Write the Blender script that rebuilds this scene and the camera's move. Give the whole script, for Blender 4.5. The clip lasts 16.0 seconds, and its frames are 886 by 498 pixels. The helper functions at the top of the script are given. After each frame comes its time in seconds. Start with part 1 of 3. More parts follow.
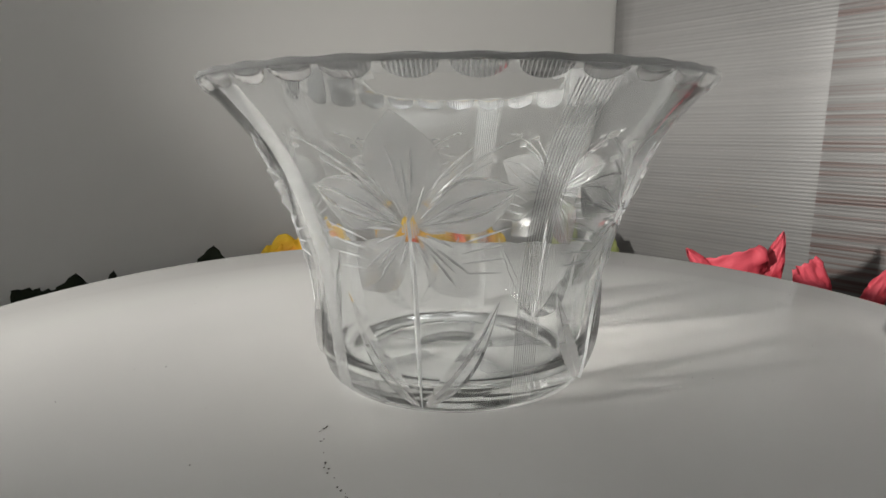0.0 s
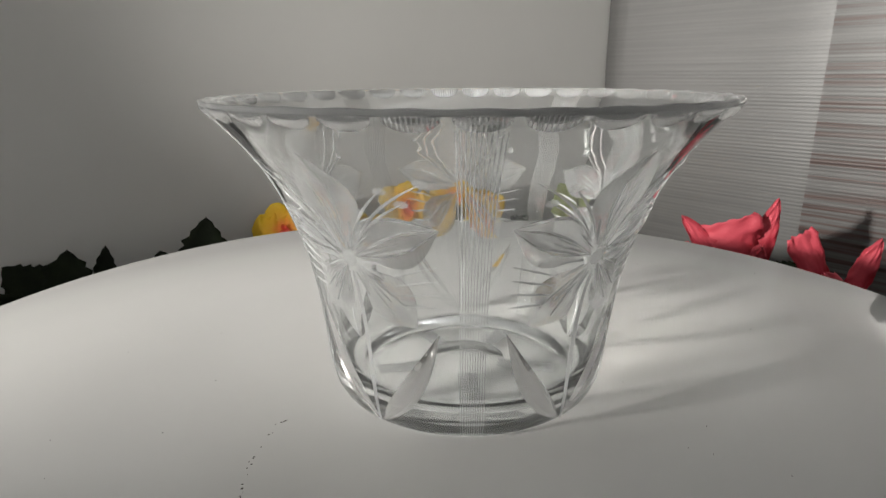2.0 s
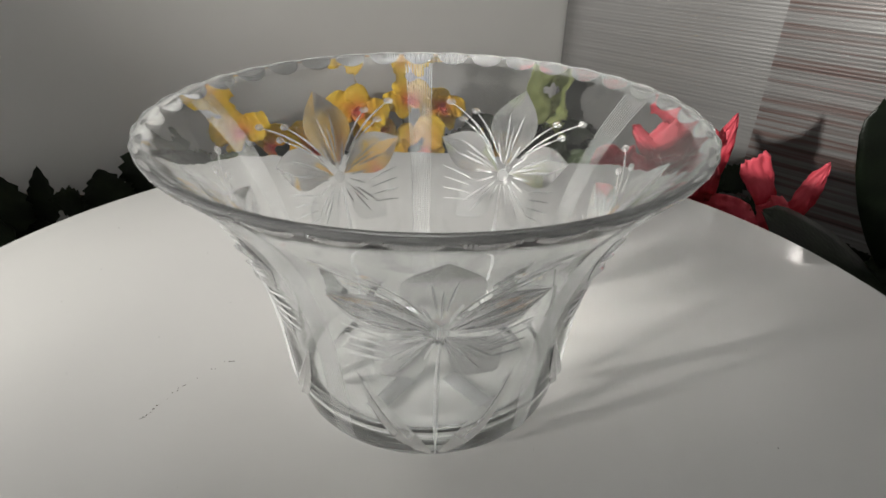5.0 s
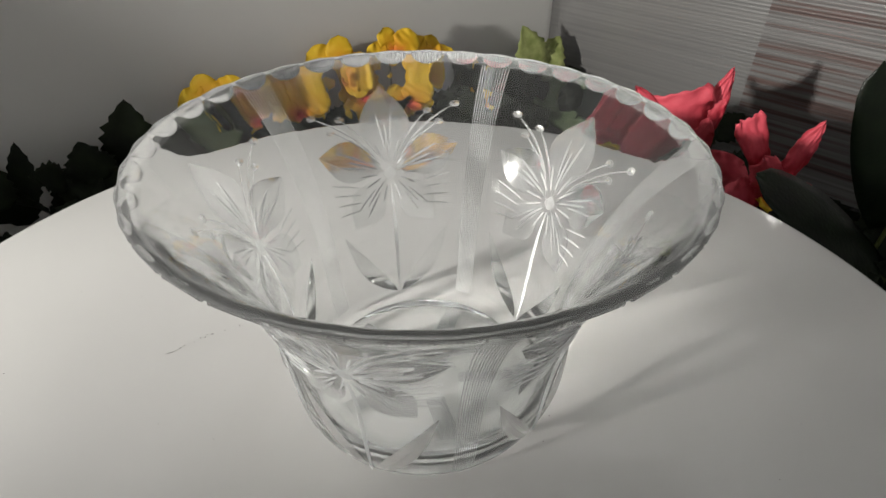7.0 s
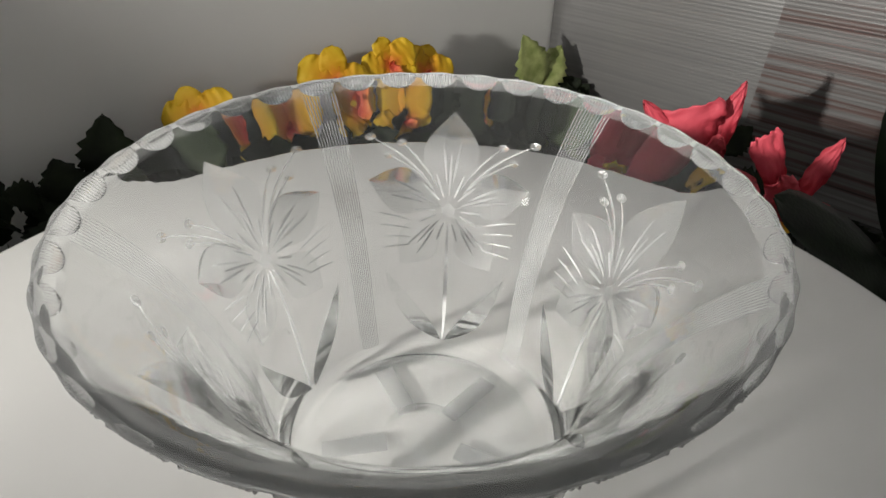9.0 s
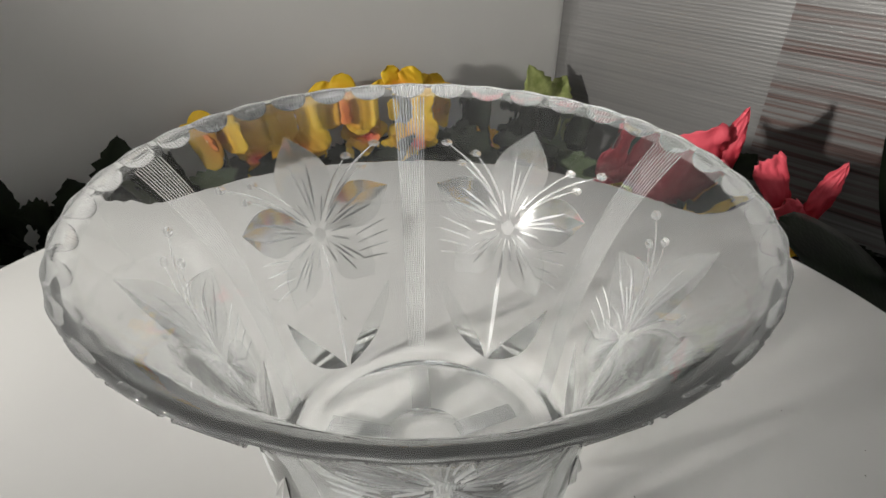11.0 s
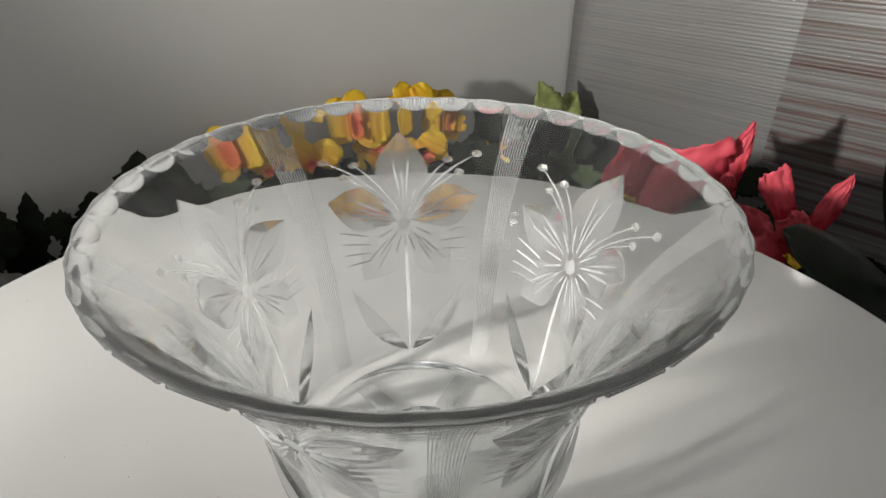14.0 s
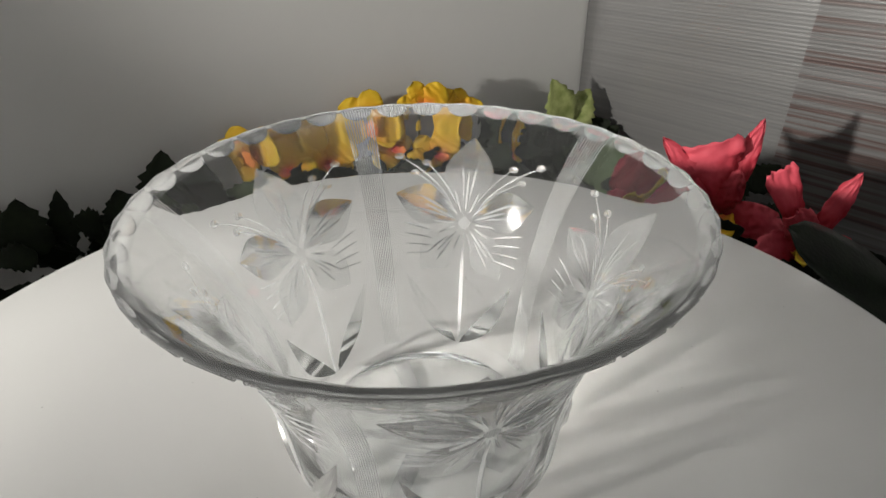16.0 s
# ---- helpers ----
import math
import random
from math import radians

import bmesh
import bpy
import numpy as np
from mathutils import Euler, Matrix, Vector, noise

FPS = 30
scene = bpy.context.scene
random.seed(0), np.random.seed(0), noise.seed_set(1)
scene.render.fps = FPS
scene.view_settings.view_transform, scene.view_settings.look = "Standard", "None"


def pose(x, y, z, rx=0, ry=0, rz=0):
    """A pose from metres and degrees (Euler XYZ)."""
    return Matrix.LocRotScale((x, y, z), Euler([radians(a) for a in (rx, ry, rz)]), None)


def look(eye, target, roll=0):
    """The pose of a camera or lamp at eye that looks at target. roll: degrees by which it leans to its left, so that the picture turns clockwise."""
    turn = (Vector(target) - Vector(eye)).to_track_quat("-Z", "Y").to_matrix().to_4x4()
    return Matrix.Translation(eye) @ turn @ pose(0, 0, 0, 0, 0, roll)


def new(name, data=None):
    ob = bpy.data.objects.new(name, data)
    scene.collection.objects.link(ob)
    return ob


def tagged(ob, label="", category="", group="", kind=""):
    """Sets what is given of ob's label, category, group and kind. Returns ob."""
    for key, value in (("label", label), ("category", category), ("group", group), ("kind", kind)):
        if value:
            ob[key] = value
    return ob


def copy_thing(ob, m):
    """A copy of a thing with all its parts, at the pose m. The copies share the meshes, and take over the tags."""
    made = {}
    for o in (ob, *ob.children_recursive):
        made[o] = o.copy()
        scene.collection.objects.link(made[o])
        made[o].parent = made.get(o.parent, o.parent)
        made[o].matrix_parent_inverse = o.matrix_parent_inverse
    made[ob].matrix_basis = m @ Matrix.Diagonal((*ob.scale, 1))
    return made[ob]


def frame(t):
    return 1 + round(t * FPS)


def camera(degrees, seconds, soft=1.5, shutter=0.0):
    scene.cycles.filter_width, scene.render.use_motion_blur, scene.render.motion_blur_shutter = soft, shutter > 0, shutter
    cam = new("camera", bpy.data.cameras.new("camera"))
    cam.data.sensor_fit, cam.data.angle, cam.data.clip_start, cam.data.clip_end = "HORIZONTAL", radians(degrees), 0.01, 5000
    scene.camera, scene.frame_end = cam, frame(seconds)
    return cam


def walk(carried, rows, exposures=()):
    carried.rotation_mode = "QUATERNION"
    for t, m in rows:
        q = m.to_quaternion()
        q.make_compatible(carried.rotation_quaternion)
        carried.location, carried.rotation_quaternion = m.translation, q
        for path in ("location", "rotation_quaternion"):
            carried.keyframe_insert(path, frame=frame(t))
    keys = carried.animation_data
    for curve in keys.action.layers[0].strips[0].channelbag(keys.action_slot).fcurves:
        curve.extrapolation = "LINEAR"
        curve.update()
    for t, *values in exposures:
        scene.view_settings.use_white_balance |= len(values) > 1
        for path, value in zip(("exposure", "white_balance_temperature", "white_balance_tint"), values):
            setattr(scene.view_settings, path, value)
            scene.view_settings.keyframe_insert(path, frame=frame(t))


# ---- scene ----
# camera and its way
cam = camera(74.0, 16.0)
PATH = [
    (0.0, pose(0.0085, -0.2511, 0.1013, 78.57, 0.18, 3.16)),
    (0.5, pose(0.0048, -0.2481, 0.1034, 78.67, -0.17, 2.83)),
    (1.0, pose(0.0038, -0.2464, 0.1081, 77.90, -0.12, 2.88)),
    (1.5, pose(0.0013, -0.2465, 0.1177, 75.94, 0.35, 2.39)),
    (2.0, pose(-0.0012, -0.2410, 0.1287, 73.30, 0.42, 1.94)),
    (2.5, pose(-0.0056, -0.2393, 0.1379, 71.97, 0.62, 1.54)),
    (3.0, pose(-0.0081, -0.2339, 0.1497, 70.36, 0.33, 1.02)),
    (3.5, pose(-0.0092, -0.2300, 0.1572, 68.40, 0.60, 0.15)),
    (4.0, pose(-0.0042, -0.2241, 0.1659, 67.26, 0.22, -0.78)),
    (4.2, pose(-0.0011, -0.2198, 0.1685, 65.28, -0.31, -1.29)),
    (6.3, pose(-0.0090, -0.1982, 0.2090, 56.15, -0.99, -3.08)),
    (6.5, pose(-0.0065, -0.1910, 0.2117, 54.80, -0.63, -3.28)),
    (7.0, pose(-0.0057, -0.1909, 0.2109, 54.00, -0.56, -3.52)),
    (7.5, pose(-0.0029, -0.1797, 0.2165, 54.64, -0.49, -3.47)),
    (8.0, pose(-0.0060, -0.1655, 0.2107, 54.70, -0.59, -3.85)),
    (8.5, pose(-0.0033, -0.1540, 0.2084, 54.67, -0.69, -3.65)),
    (9.0, pose(-0.0047, -0.1502, 0.2055, 54.47, -0.82, -3.74)),
    (11.3, pose(-0.0026, -0.1647, 0.1950, 58.62, -0.72, -2.88)),
    (11.5, pose(0.0000, -0.1691, 0.1926, 59.22, -0.76, -2.90)),
    (12.0, pose(0.0028, -0.1673, 0.1910, 59.45, -0.77, -2.63)),
    (12.5, pose(0.0045, -0.1639, 0.1969, 59.05, -0.62, -2.45)),
    (13.0, pose(0.0033, -0.1670, 0.1962, 59.24, -0.60, -2.49)),
    (13.5, pose(0.0019, -0.1677, 0.2004, 59.02, -0.03, -1.91)),
    (14.0, pose(0.0038, -0.1728, 0.2004, 59.11, -0.05, -1.59)),
    (14.5, pose(0.0058, -0.1714, 0.2017, 58.88, 0.09, -1.17)),
    (15.0, pose(-0.0010, -0.1768, 0.2023, 58.64, 0.03, -1.23)),
    (15.5, pose(-0.0012, -0.1831, 0.2055, 58.50, 0.19, -0.86)),
    (16.0, pose(0.0100, -0.1876, 0.2098, 58.72, 0.73, -0.08)),
]
walk(cam, PATH)

# world: a closed room, so the sky outside adds nothing but a trace
world = bpy.data.worlds.new("world")
scene.world = world
world.use_nodes = True
world.node_tree.nodes["Background"].inputs[0].default_value = (0.9, 0.92, 1.0, 1)
world.node_tree.nodes["Background"].inputs[1].default_value = 0.02

FLOOR_Z = -0.27
LAMP_AT = (-0.82, -0.40, 0.25)
LAMP_AIM = (0.57, 0.77, 0.17)
desk_light = new("desk_lamp_light", bpy.data.lights.new("desk_lamp_light", "SPOT"))
desk_light.data.energy = 100.0
desk_light.data.color = (1.0, 0.97, 0.90)
desk_light.data.spot_size = radians(51)
desk_light.data.spot_blend = 1.0
desk_light.data.shadow_soft_size = 0.03
desk_light.matrix_world = look(LAMP_AT, LAMP_AIM)
# added fill light: an uplight under the ceiling, and a wide panel behind the camera
ceiling_fill = new("ceiling_fill_panel", bpy.data.lights.new("ceiling_fill_panel", "AREA"))
ceiling_fill.data.energy = 22.0
ceiling_fill.data.shape, ceiling_fill.data.size = "SQUARE", 0.9
ceiling_fill.data.color = (0.99, 1.0, 0.98)
ceiling_fill.matrix_world = look((0.45, 0.55, 1.66), (0.45, 0.551, 3.0))
# broad front fill with no real source, added to brighten bowl and rim
front_fill_light = new("front_fill_light", bpy.data.lights.new("front_fill_light", "AREA"))
front_fill_light.data.energy = 8.0
front_fill_light.data.shape, front_fill_light.data.size, front_fill_light.data.size_y = "RECTANGLE", 4.4, 2.0
front_fill_light.data.color = (1.0, 0.985, 0.95)
front_fill_light.matrix_world = look((-0.2, -2.15, 0.85), (-0.2, 0.0, 0.85))

# ---- materials ----
def nodes_of(name):
    m = bpy.data.materials.new(name)
    m.use_nodes = True
    nt = m.node_tree
    return m, nt, nt.nodes["Principled BSDF"], nt.nodes["Material Output"]


def add_noise(nt, scale, detail=4.0, coord="Object", stretch=(1, 1, 1)):
    tc = nt.nodes.new("ShaderNodeTexCoord")
    mp = nt.nodes.new("ShaderNodeMapping")
    mp.inputs["Scale"].default_value = stretch
    nt.links.new(tc.outputs[coord], mp.inputs["Vector"])
    n = nt.nodes.new("ShaderNodeTexNoise")
    n.inputs["Scale"].default_value = scale
    n.inputs["Detail"].default_value = detail
    nt.links.new(mp.outputs[0], n.inputs["Vector"])
    return n


def ramp(nt, source, stops):
    r = nt.nodes.new("ShaderNodeValToRGB")
    e = r.color_ramp.elements
    e[0].position, e[0].color = stops[0][0], (*stops[0][1], 1)
    e[1].position, e[1].color = stops[-1][0], (*stops[-1][1], 1)
    for p, c in stops[1:-1]:
        x = e.new(p)
        x.color = (*c, 1)
    nt.links.new(source, r.inputs[0])
    return r


def add_bump(nt, bsdf, height, strength, distance):
    b = nt.nodes.new("ShaderNodeBump")
    b.inputs["Strength"].default_value = strength
    b.inputs["Distance"].default_value = distance
    nt.links.new(height, b.inputs["Height"])
    nt.links.new(b.outputs[0], bsdf.inputs["Normal"])


def mottled(name, dark, light, scale, rough, bump=0.0, detail=5.0, stretch=(1, 1, 1), spec=0.5):
    m, nt, p, _ = nodes_of(name)
    n = add_noise(nt, scale, detail, stretch=stretch)
    r = ramp(nt, n.outputs["Fac"], [(0.3, dark), (0.7, light)])
    nt.links.new(r.outputs[0], p.inputs["Base Color"])
    p.inputs["Roughness"].default_value = rough
    p.inputs["Specular IOR Level"].default_value = spec
    if bump:
        f = add_noise(nt, scale * 9, 3.0, stretch=stretch)
        add_bump(nt, p, f.outputs["Fac"], bump, 0.001)
    return m


def clear_glass(name, haze, rough=0.0, tint=(0.985, 0.99, 0.99)):
    """Lead crystal, polished, with the faintest waviness of a pressed and cut wall and a pale haze mixed in to lighten
    its dark inner reflections.
    """
    m, nt, p, out = nodes_of(name)
    nt.nodes.remove(p)
    g = nt.nodes.new("ShaderNodeBsdfGlass")
    g.distribution = "GGX"
    g.inputs["Color"].default_value = (*tint, 1)
    g.inputs["Roughness"].default_value = rough
    g.inputs["IOR"].default_value = 1.53
    n = add_noise(nt, 70, 2.0)
    b = nt.nodes.new("ShaderNodeBump")
    b.inputs["Strength"].default_value = 0.035
    b.inputs["Distance"].default_value = 0.002
    nt.links.new(n.outputs["Fac"], b.inputs["Height"])
    nt.links.new(b.outputs[0], g.inputs["Normal"])
    haze_through = nt.nodes.new("ShaderNodeBsdfTranslucent")
    haze_through.inputs[0].default_value = (0.93, 0.94, 0.95, 1)
    haze_front = nt.nodes.new("ShaderNodeBsdfDiffuse")
    haze_front.inputs[0].default_value = (0.93, 0.94, 0.95, 1)
    both = nt.nodes.new("ShaderNodeMixShader")
    nt.links.new(haze_through.outputs[0], both.inputs[1])
    nt.links.new(haze_front.outputs[0], both.inputs[2])
    mix = nt.nodes.new("ShaderNodeMixShader")
    mix.inputs[0].default_value = haze
    nt.links.new(g.outputs[0], mix.inputs[1])
    nt.links.new(both.outputs[0], mix.inputs[2])
    nt.links.new(mix.outputs[0], out.inputs["Surface"])
    return m


def cut_glass(name, rough, clear, frost, relief=0.15):
    """Cut crystal: facets that bend and mirror light, with a share of frosting, and a share that light crosses straight."""
    m, nt, p, out = nodes_of(name)
    nt.nodes.remove(p)
    n = add_noise(nt, 1500, 3.0)
    b = nt.nodes.new("ShaderNodeBump")
    b.inputs["Strength"].default_value = relief
    b.inputs["Distance"].default_value = 0.0003
    nt.links.new(n.outputs["Fac"], b.inputs["Height"])
    g = nt.nodes.new("ShaderNodeBsdfGlass")
    g.distribution = "GGX"
    g.inputs["Color"].default_value = (0.99, 0.99, 0.99, 1)
    g.inputs["Roughness"].default_value = rough
    g.inputs["IOR"].default_value = 1.53
    nt.links.new(b.outputs[0], g.inputs["Normal"])
    tl = nt.nodes.new("ShaderNodeBsdfTranslucent")
    tl.inputs[0].default_value = (0.93, 0.94, 0.95, 1)
    df = nt.nodes.new("ShaderNodeBsdfDiffuse")
    df.inputs[0].default_value = (0.93, 0.94, 0.95, 1)
    half = nt.nodes.new("ShaderNodeMixShader")
    nt.links.new(tl.outputs[0], half.inputs[1])
    nt.links.new(df.outputs[0], half.inputs[2])
    body_mix = nt.nodes.new("ShaderNodeMixShader")
    body_mix.inputs[0].default_value = frost
    nt.links.new(g.outputs[0], body_mix.inputs[1])
    nt.links.new(half.outputs[0], body_mix.inputs[2])
    t = nt.nodes.new("ShaderNodeBsdfTransparent")
    mix = nt.nodes.new("ShaderNodeMixShader")
    mix.inputs[0].default_value = clear
    nt.links.new(body_mix.outputs[0], mix.inputs[1])
    nt.links.new(t.outputs[0], mix.inputs[2])
    nt.links.new(mix.outputs[0], out.inputs["Surface"])
    return m


def petal_paint(name, base, mid, edge, along=1.0):
    """Silk petal, coloured from its foot to its edge."""
    m, nt, p, _ = nodes_of(name)
    at = nt.nodes.new("ShaderNodeAttribute")
    at.attribute_name = "along"
    n = add_noise(nt, 60, 4.0)
    mul = nt.nodes.new("ShaderNodeMath")
    mul.operation = "MULTIPLY_ADD"
    nt.links.new(n.outputs["Fac"], mul.inputs[0])
    mul.inputs[1].default_value = 0.35
    nt.links.new(at.outputs["Fac"], mul.inputs[2])
    r = ramp(nt, mul.outputs[0], [(0.25, base), (0.55, mid), (1.1 * along, edge)])
    nt.links.new(r.outputs[0], p.inputs["Base Color"])
    p.inputs["Roughness"].default_value = 0.62
    p.inputs["Subsurface Weight"].default_value = 0.0
    v = add_noise(nt, 300, 2.0)
    add_bump(nt, p, v.outputs["Fac"], 0.3, 0.0008)
    tr = nt.nodes.new("ShaderNodeBsdfTranslucent")
    nt.links.new(r.outputs[0], tr.inputs[0])
    mix = nt.nodes.new("ShaderNodeMixShader")
    mix.inputs[0].default_value = 0.22
    nt.links.new(p.outputs[0], mix.inputs[1])
    nt.links.new(tr.outputs[0], mix.inputs[2])
    nt.links.new(mix.outputs[0], nt.nodes["Material Output"].inputs["Surface"])
    return m


def leaf_paint(name, dark, light, rough):
    m, nt, p, _ = nodes_of(name)
    n = add_noise(nt, 45, 5.0)
    r = ramp(nt, n.outputs["Fac"], [(0.3, dark), (0.72, light)])
    nt.links.new(r.outputs[0], p.inputs["Base Color"])
    p.inputs["Roughness"].default_value = rough
    p.inputs["Specular IOR Level"].default_value = 0.25
    v = add_noise(nt, 250, 2.0)
    add_bump(nt, p, v.outputs["Fac"], 0.35, 0.001)
    return m


def fluted_plastic(name, stops, rough, shine):
    """Twin-wall plastic sheet: a streaked body under a faintly shiny skin."""
    m, nt, p, out = nodes_of(name)
    n = add_noise(nt, 1.0, 4.0, stretch=(0.8, 3.0, 150.0))
    r = ramp(nt, n.outputs["Fac"], stops)
    nt.links.new(r.outputs[0], p.inputs["Base Color"])
    p.inputs["Roughness"].default_value = 0.35
    g = nt.nodes.new("ShaderNodeBsdfGlossy")
    g.inputs["Color"].default_value = (0.93, 0.93, 0.95, 1)
    g.inputs["Roughness"].default_value = rough
    mix = nt.nodes.new("ShaderNodeMixShader")
    mix.inputs[0].default_value = shine
    nt.links.new(p.outputs[0], mix.inputs[1])
    nt.links.new(g.outputs[0], mix.inputs[2])
    nt.links.new(mix.outputs[0], out.inputs["Surface"])
    return m


# second value: share of painted haze, strongest where it lifts the dark rim
M_GLASS = clear_glass("crystal", 0.011)
M_RIM = clear_glass("rim_crystal", 0.15, 0.02)
M_FOOT = clear_glass("foot_crystal", 0.03)
M_CUT = cut_glass("cut_crystal", 0.0, 0.06, 0.02, 0.0)
M_LINE = cut_glass("cut_line_crystal", 0.02, 0.0, 0.46, 0.0)
M_FROST = cut_glass("frosted_crystal", 0.08, 0.10, 0.08, 0.03)
M_DOT = cut_glass("frosted_dot_crystal", 0.25, 0.30, 0.22)
M_NOTCH = cut_glass("ribbed_notch", 0.0, 0.0, 0.03, 0.0)
M_RIBBON = cut_glass("ribbed_crystal", 0.01, 0.0, 0.18, 0.0)
M_TABLE = mottled("white_lacquer", (0.56, 0.556, 0.546), (0.60, 0.596, 0.586), 6.0, 0.06, spec=0.45)
M_UNDER = mottled("grey_enamel", (0.3, 0.3, 0.3), (0.36, 0.36, 0.36), 20.0, 0.4)
M_BOARD = mottled("white_board", (0.70, 0.695, 0.675), (0.74, 0.735, 0.715), 4.0, 0.55, 0.05)
M_PANEL = fluted_plastic("fluted_plastic", [(0.30, (0.155, 0.153, 0.154)), (0.5, (0.172, 0.169, 0.168)), (0.72, (0.197, 0.193, 0.191))], 0.24, 0.12)
# darker far part; the flowers' reddish reflections are put into its streak colours
M_PANEL_DARK = fluted_plastic("fluted_plastic_dark", [(0.28, (0.05, 0.036, 0.036)), (0.38, (0.12, 0.075, 0.068)), (0.50, (0.15, 0.146, 0.146)), (0.76, (0.25, 0.245, 0.245))], 0.05, 0.14)
M_CLOTH = mottled("black_cloth", (0.012, 0.012, 0.012), (0.022, 0.021, 0.02), 120.0, 0.9, 0.4)
M_ROOM = mottled("room_paint", (0.72, 0.71, 0.69), (0.78, 0.77, 0.75), 3.0, 0.8)
M_PLANK = mottled("pale_floor", (0.50, 0.48, 0.45), (0.60, 0.58, 0.55), 5.0, 0.5)
M_CEIL = mottled("ceiling_paint", (0.78, 0.78, 0.78), (0.82, 0.82, 0.82), 3.0, 0.8)
M_SCUFF = mottled("scuff_mark", (0.04, 0.035, 0.03), (0.10, 0.09, 0.08), 400.0, 0.7)
M_YELLOW = petal_paint("yellow_silk", (0.80, 0.17, 0.03), (0.78, 0.40, 0.012), (0.78, 0.52, 0.02), 0.9)
M_ORANGE = petal_paint("orange_silk", (0.72, 0.08, 0.05), (0.84, 0.17, 0.08), (0.90, 0.30, 0.06))
M_PINK = petal_paint("pink_silk", (0.26, 0.005, 0.010), (0.50, 0.022, 0.045), (0.74, 0.10, 0.14))
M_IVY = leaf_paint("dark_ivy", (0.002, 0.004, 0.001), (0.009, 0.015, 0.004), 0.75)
M_LEAF = leaf_paint("light_leaf", (0.17, 0.21, 0.06), (0.42, 0.45, 0.19), 0.5)
M_GREY_LEAF = leaf_paint("grey_green_leaf", (0.05, 0.075, 0.035), (0.11, 0.14, 0.075), 0.55)
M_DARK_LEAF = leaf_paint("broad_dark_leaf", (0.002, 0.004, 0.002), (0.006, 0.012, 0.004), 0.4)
M_STEM = leaf_paint("stem_green", (0.05, 0.07, 0.02), (0.12, 0.13, 0.04), 0.6)
M_METAL = mottled("black_metal", (0.02, 0.02, 0.02), (0.03, 0.03, 0.03), 50.0, 0.4)


# ---- mesh helpers ----
def part(name, bm, material, parent=None, label="", smooth=True, crease=0.0):
    me = bpy.data.meshes.new(name)
    bmesh.ops.recalc_face_normals(bm, faces=bm.faces)
    bm.to_mesh(me)
    bm.free()
    me.materials.append(material)
    if smooth:
        for f in me.polygons:
            f.use_smooth = True
    if crease:
        me.set_sharp_from_angle(angle=radians(crease))
    ob = new(name, me)
    if parent is not None:
        ob.parent = parent
    if label:
        ob["label"] = label
    return ob


def lathe(profile, n, wave=None, cap=True):
    """Ring by ring; wave(angle, r, z) may shift a point."""
    bm = bmesh.new()
    rings = []
    for r, z in profile:
        ring = []
        for i in range(n):
            a = 2 * math.pi * i / n
            rr, zz = wave(a, r, z) if wave else (r, z)
            ring.append(bm.verts.new((rr * math.sin(a), rr * math.cos(a), zz)))
        rings.append(ring)
    for a, b in zip(rings, rings[1:]):
        for i in range(n):
            bm.faces.new((a[i], a[(i + 1) % n], b[(i + 1) % n], b[i]))
    if cap:
        bm.faces.new(rings[0])
        bm.faces.new(rings[-1])
    return bm


def box(bm, a, b):
    made = bmesh.ops.create_cube(bm, size=1)
    for v in made["verts"]:
        v.co = Vector([(a[k] + b[k]) / 2 + v.co[k] * (b[k] - a[k]) for k in range(3)])
    return bm


def tube(bm, points, radius, sides=6):
    """A round rod along points, tapering a little."""
    rings = []
    pts = [Vector(p) for p in points]
    for k, p in enumerate(pts):
        d = (pts[min(k + 1, len(pts) - 1)] - pts[max(k - 1, 0)]).normalized()
        side = d.cross(Vector((0.3, 0.2, 1)) if abs(d.z) < 0.95 else Vector((1, 0, 0))).normalized()
        up = side.cross(d)
        rr = radius * (1 - 0.35 * k / max(1, len(pts) - 1))
        rings.append([bm.verts.new(p + rr * (math.cos(2 * math.pi * i / sides) * side + math.sin(2 * math.pi * i / sides) * up)) for i in range(sides)])
    for a, b in zip(rings, rings[1:]):
        for i in range(sides):
            bm.faces.new((a[i], a[(i + 1) % sides], b[(i + 1) % sides], b[i]))
    bm.faces.new(rings[0])
    bm.faces.new(rings[-1])
    return bm


# ---- the setting: floor cloth, board, fluted panel, room ----
CORNER = Vector((0.28, 1.0, 0))
ALONG_BOARD = Vector((-0.781, -0.625, 0))
BOARD_IN = Vector((0.625, -0.781, 0))
ALONG_PANEL = Vector((0.669, -0.743, 0))
PANEL_IN = Vector((-0.743, -0.669, 0))


def slab(name, start, along, inward, length, z0, z1, thick, material):
    bm = bmesh.new()
    q = [start, start + along * length, start + along * length - inward * thick, start - inward * thick]
    lo = [bm.verts.new((p.x, p.y, z0)) for p in q]
    hi = [bm.verts.new((p.x, p.y, z1)) for p in q]
    bm.faces.new(lo[::-1])
    bm.faces.new(hi)
    for i in range(4):
        bm.faces.new((lo[i], lo[(i + 1) % 4], hi[(i + 1) % 4], hi[i]))
    bmesh.ops.bevel(bm, geom=bm.edges[:], offset=0.0015, segments=2, affect="EDGES")
    return tagged(part(name, bm, material, smooth=False), kind="structure")


board = slab("wall_left", CORNER - ALONG_BOARD * 0.02, ALONG_BOARD, BOARD_IN, 1.38, FLOOR_Z, 0.75, 0.012, M_BOARD)
tagged(board, "smooth white backdrop board standing behind the flowers", "backdrop board")


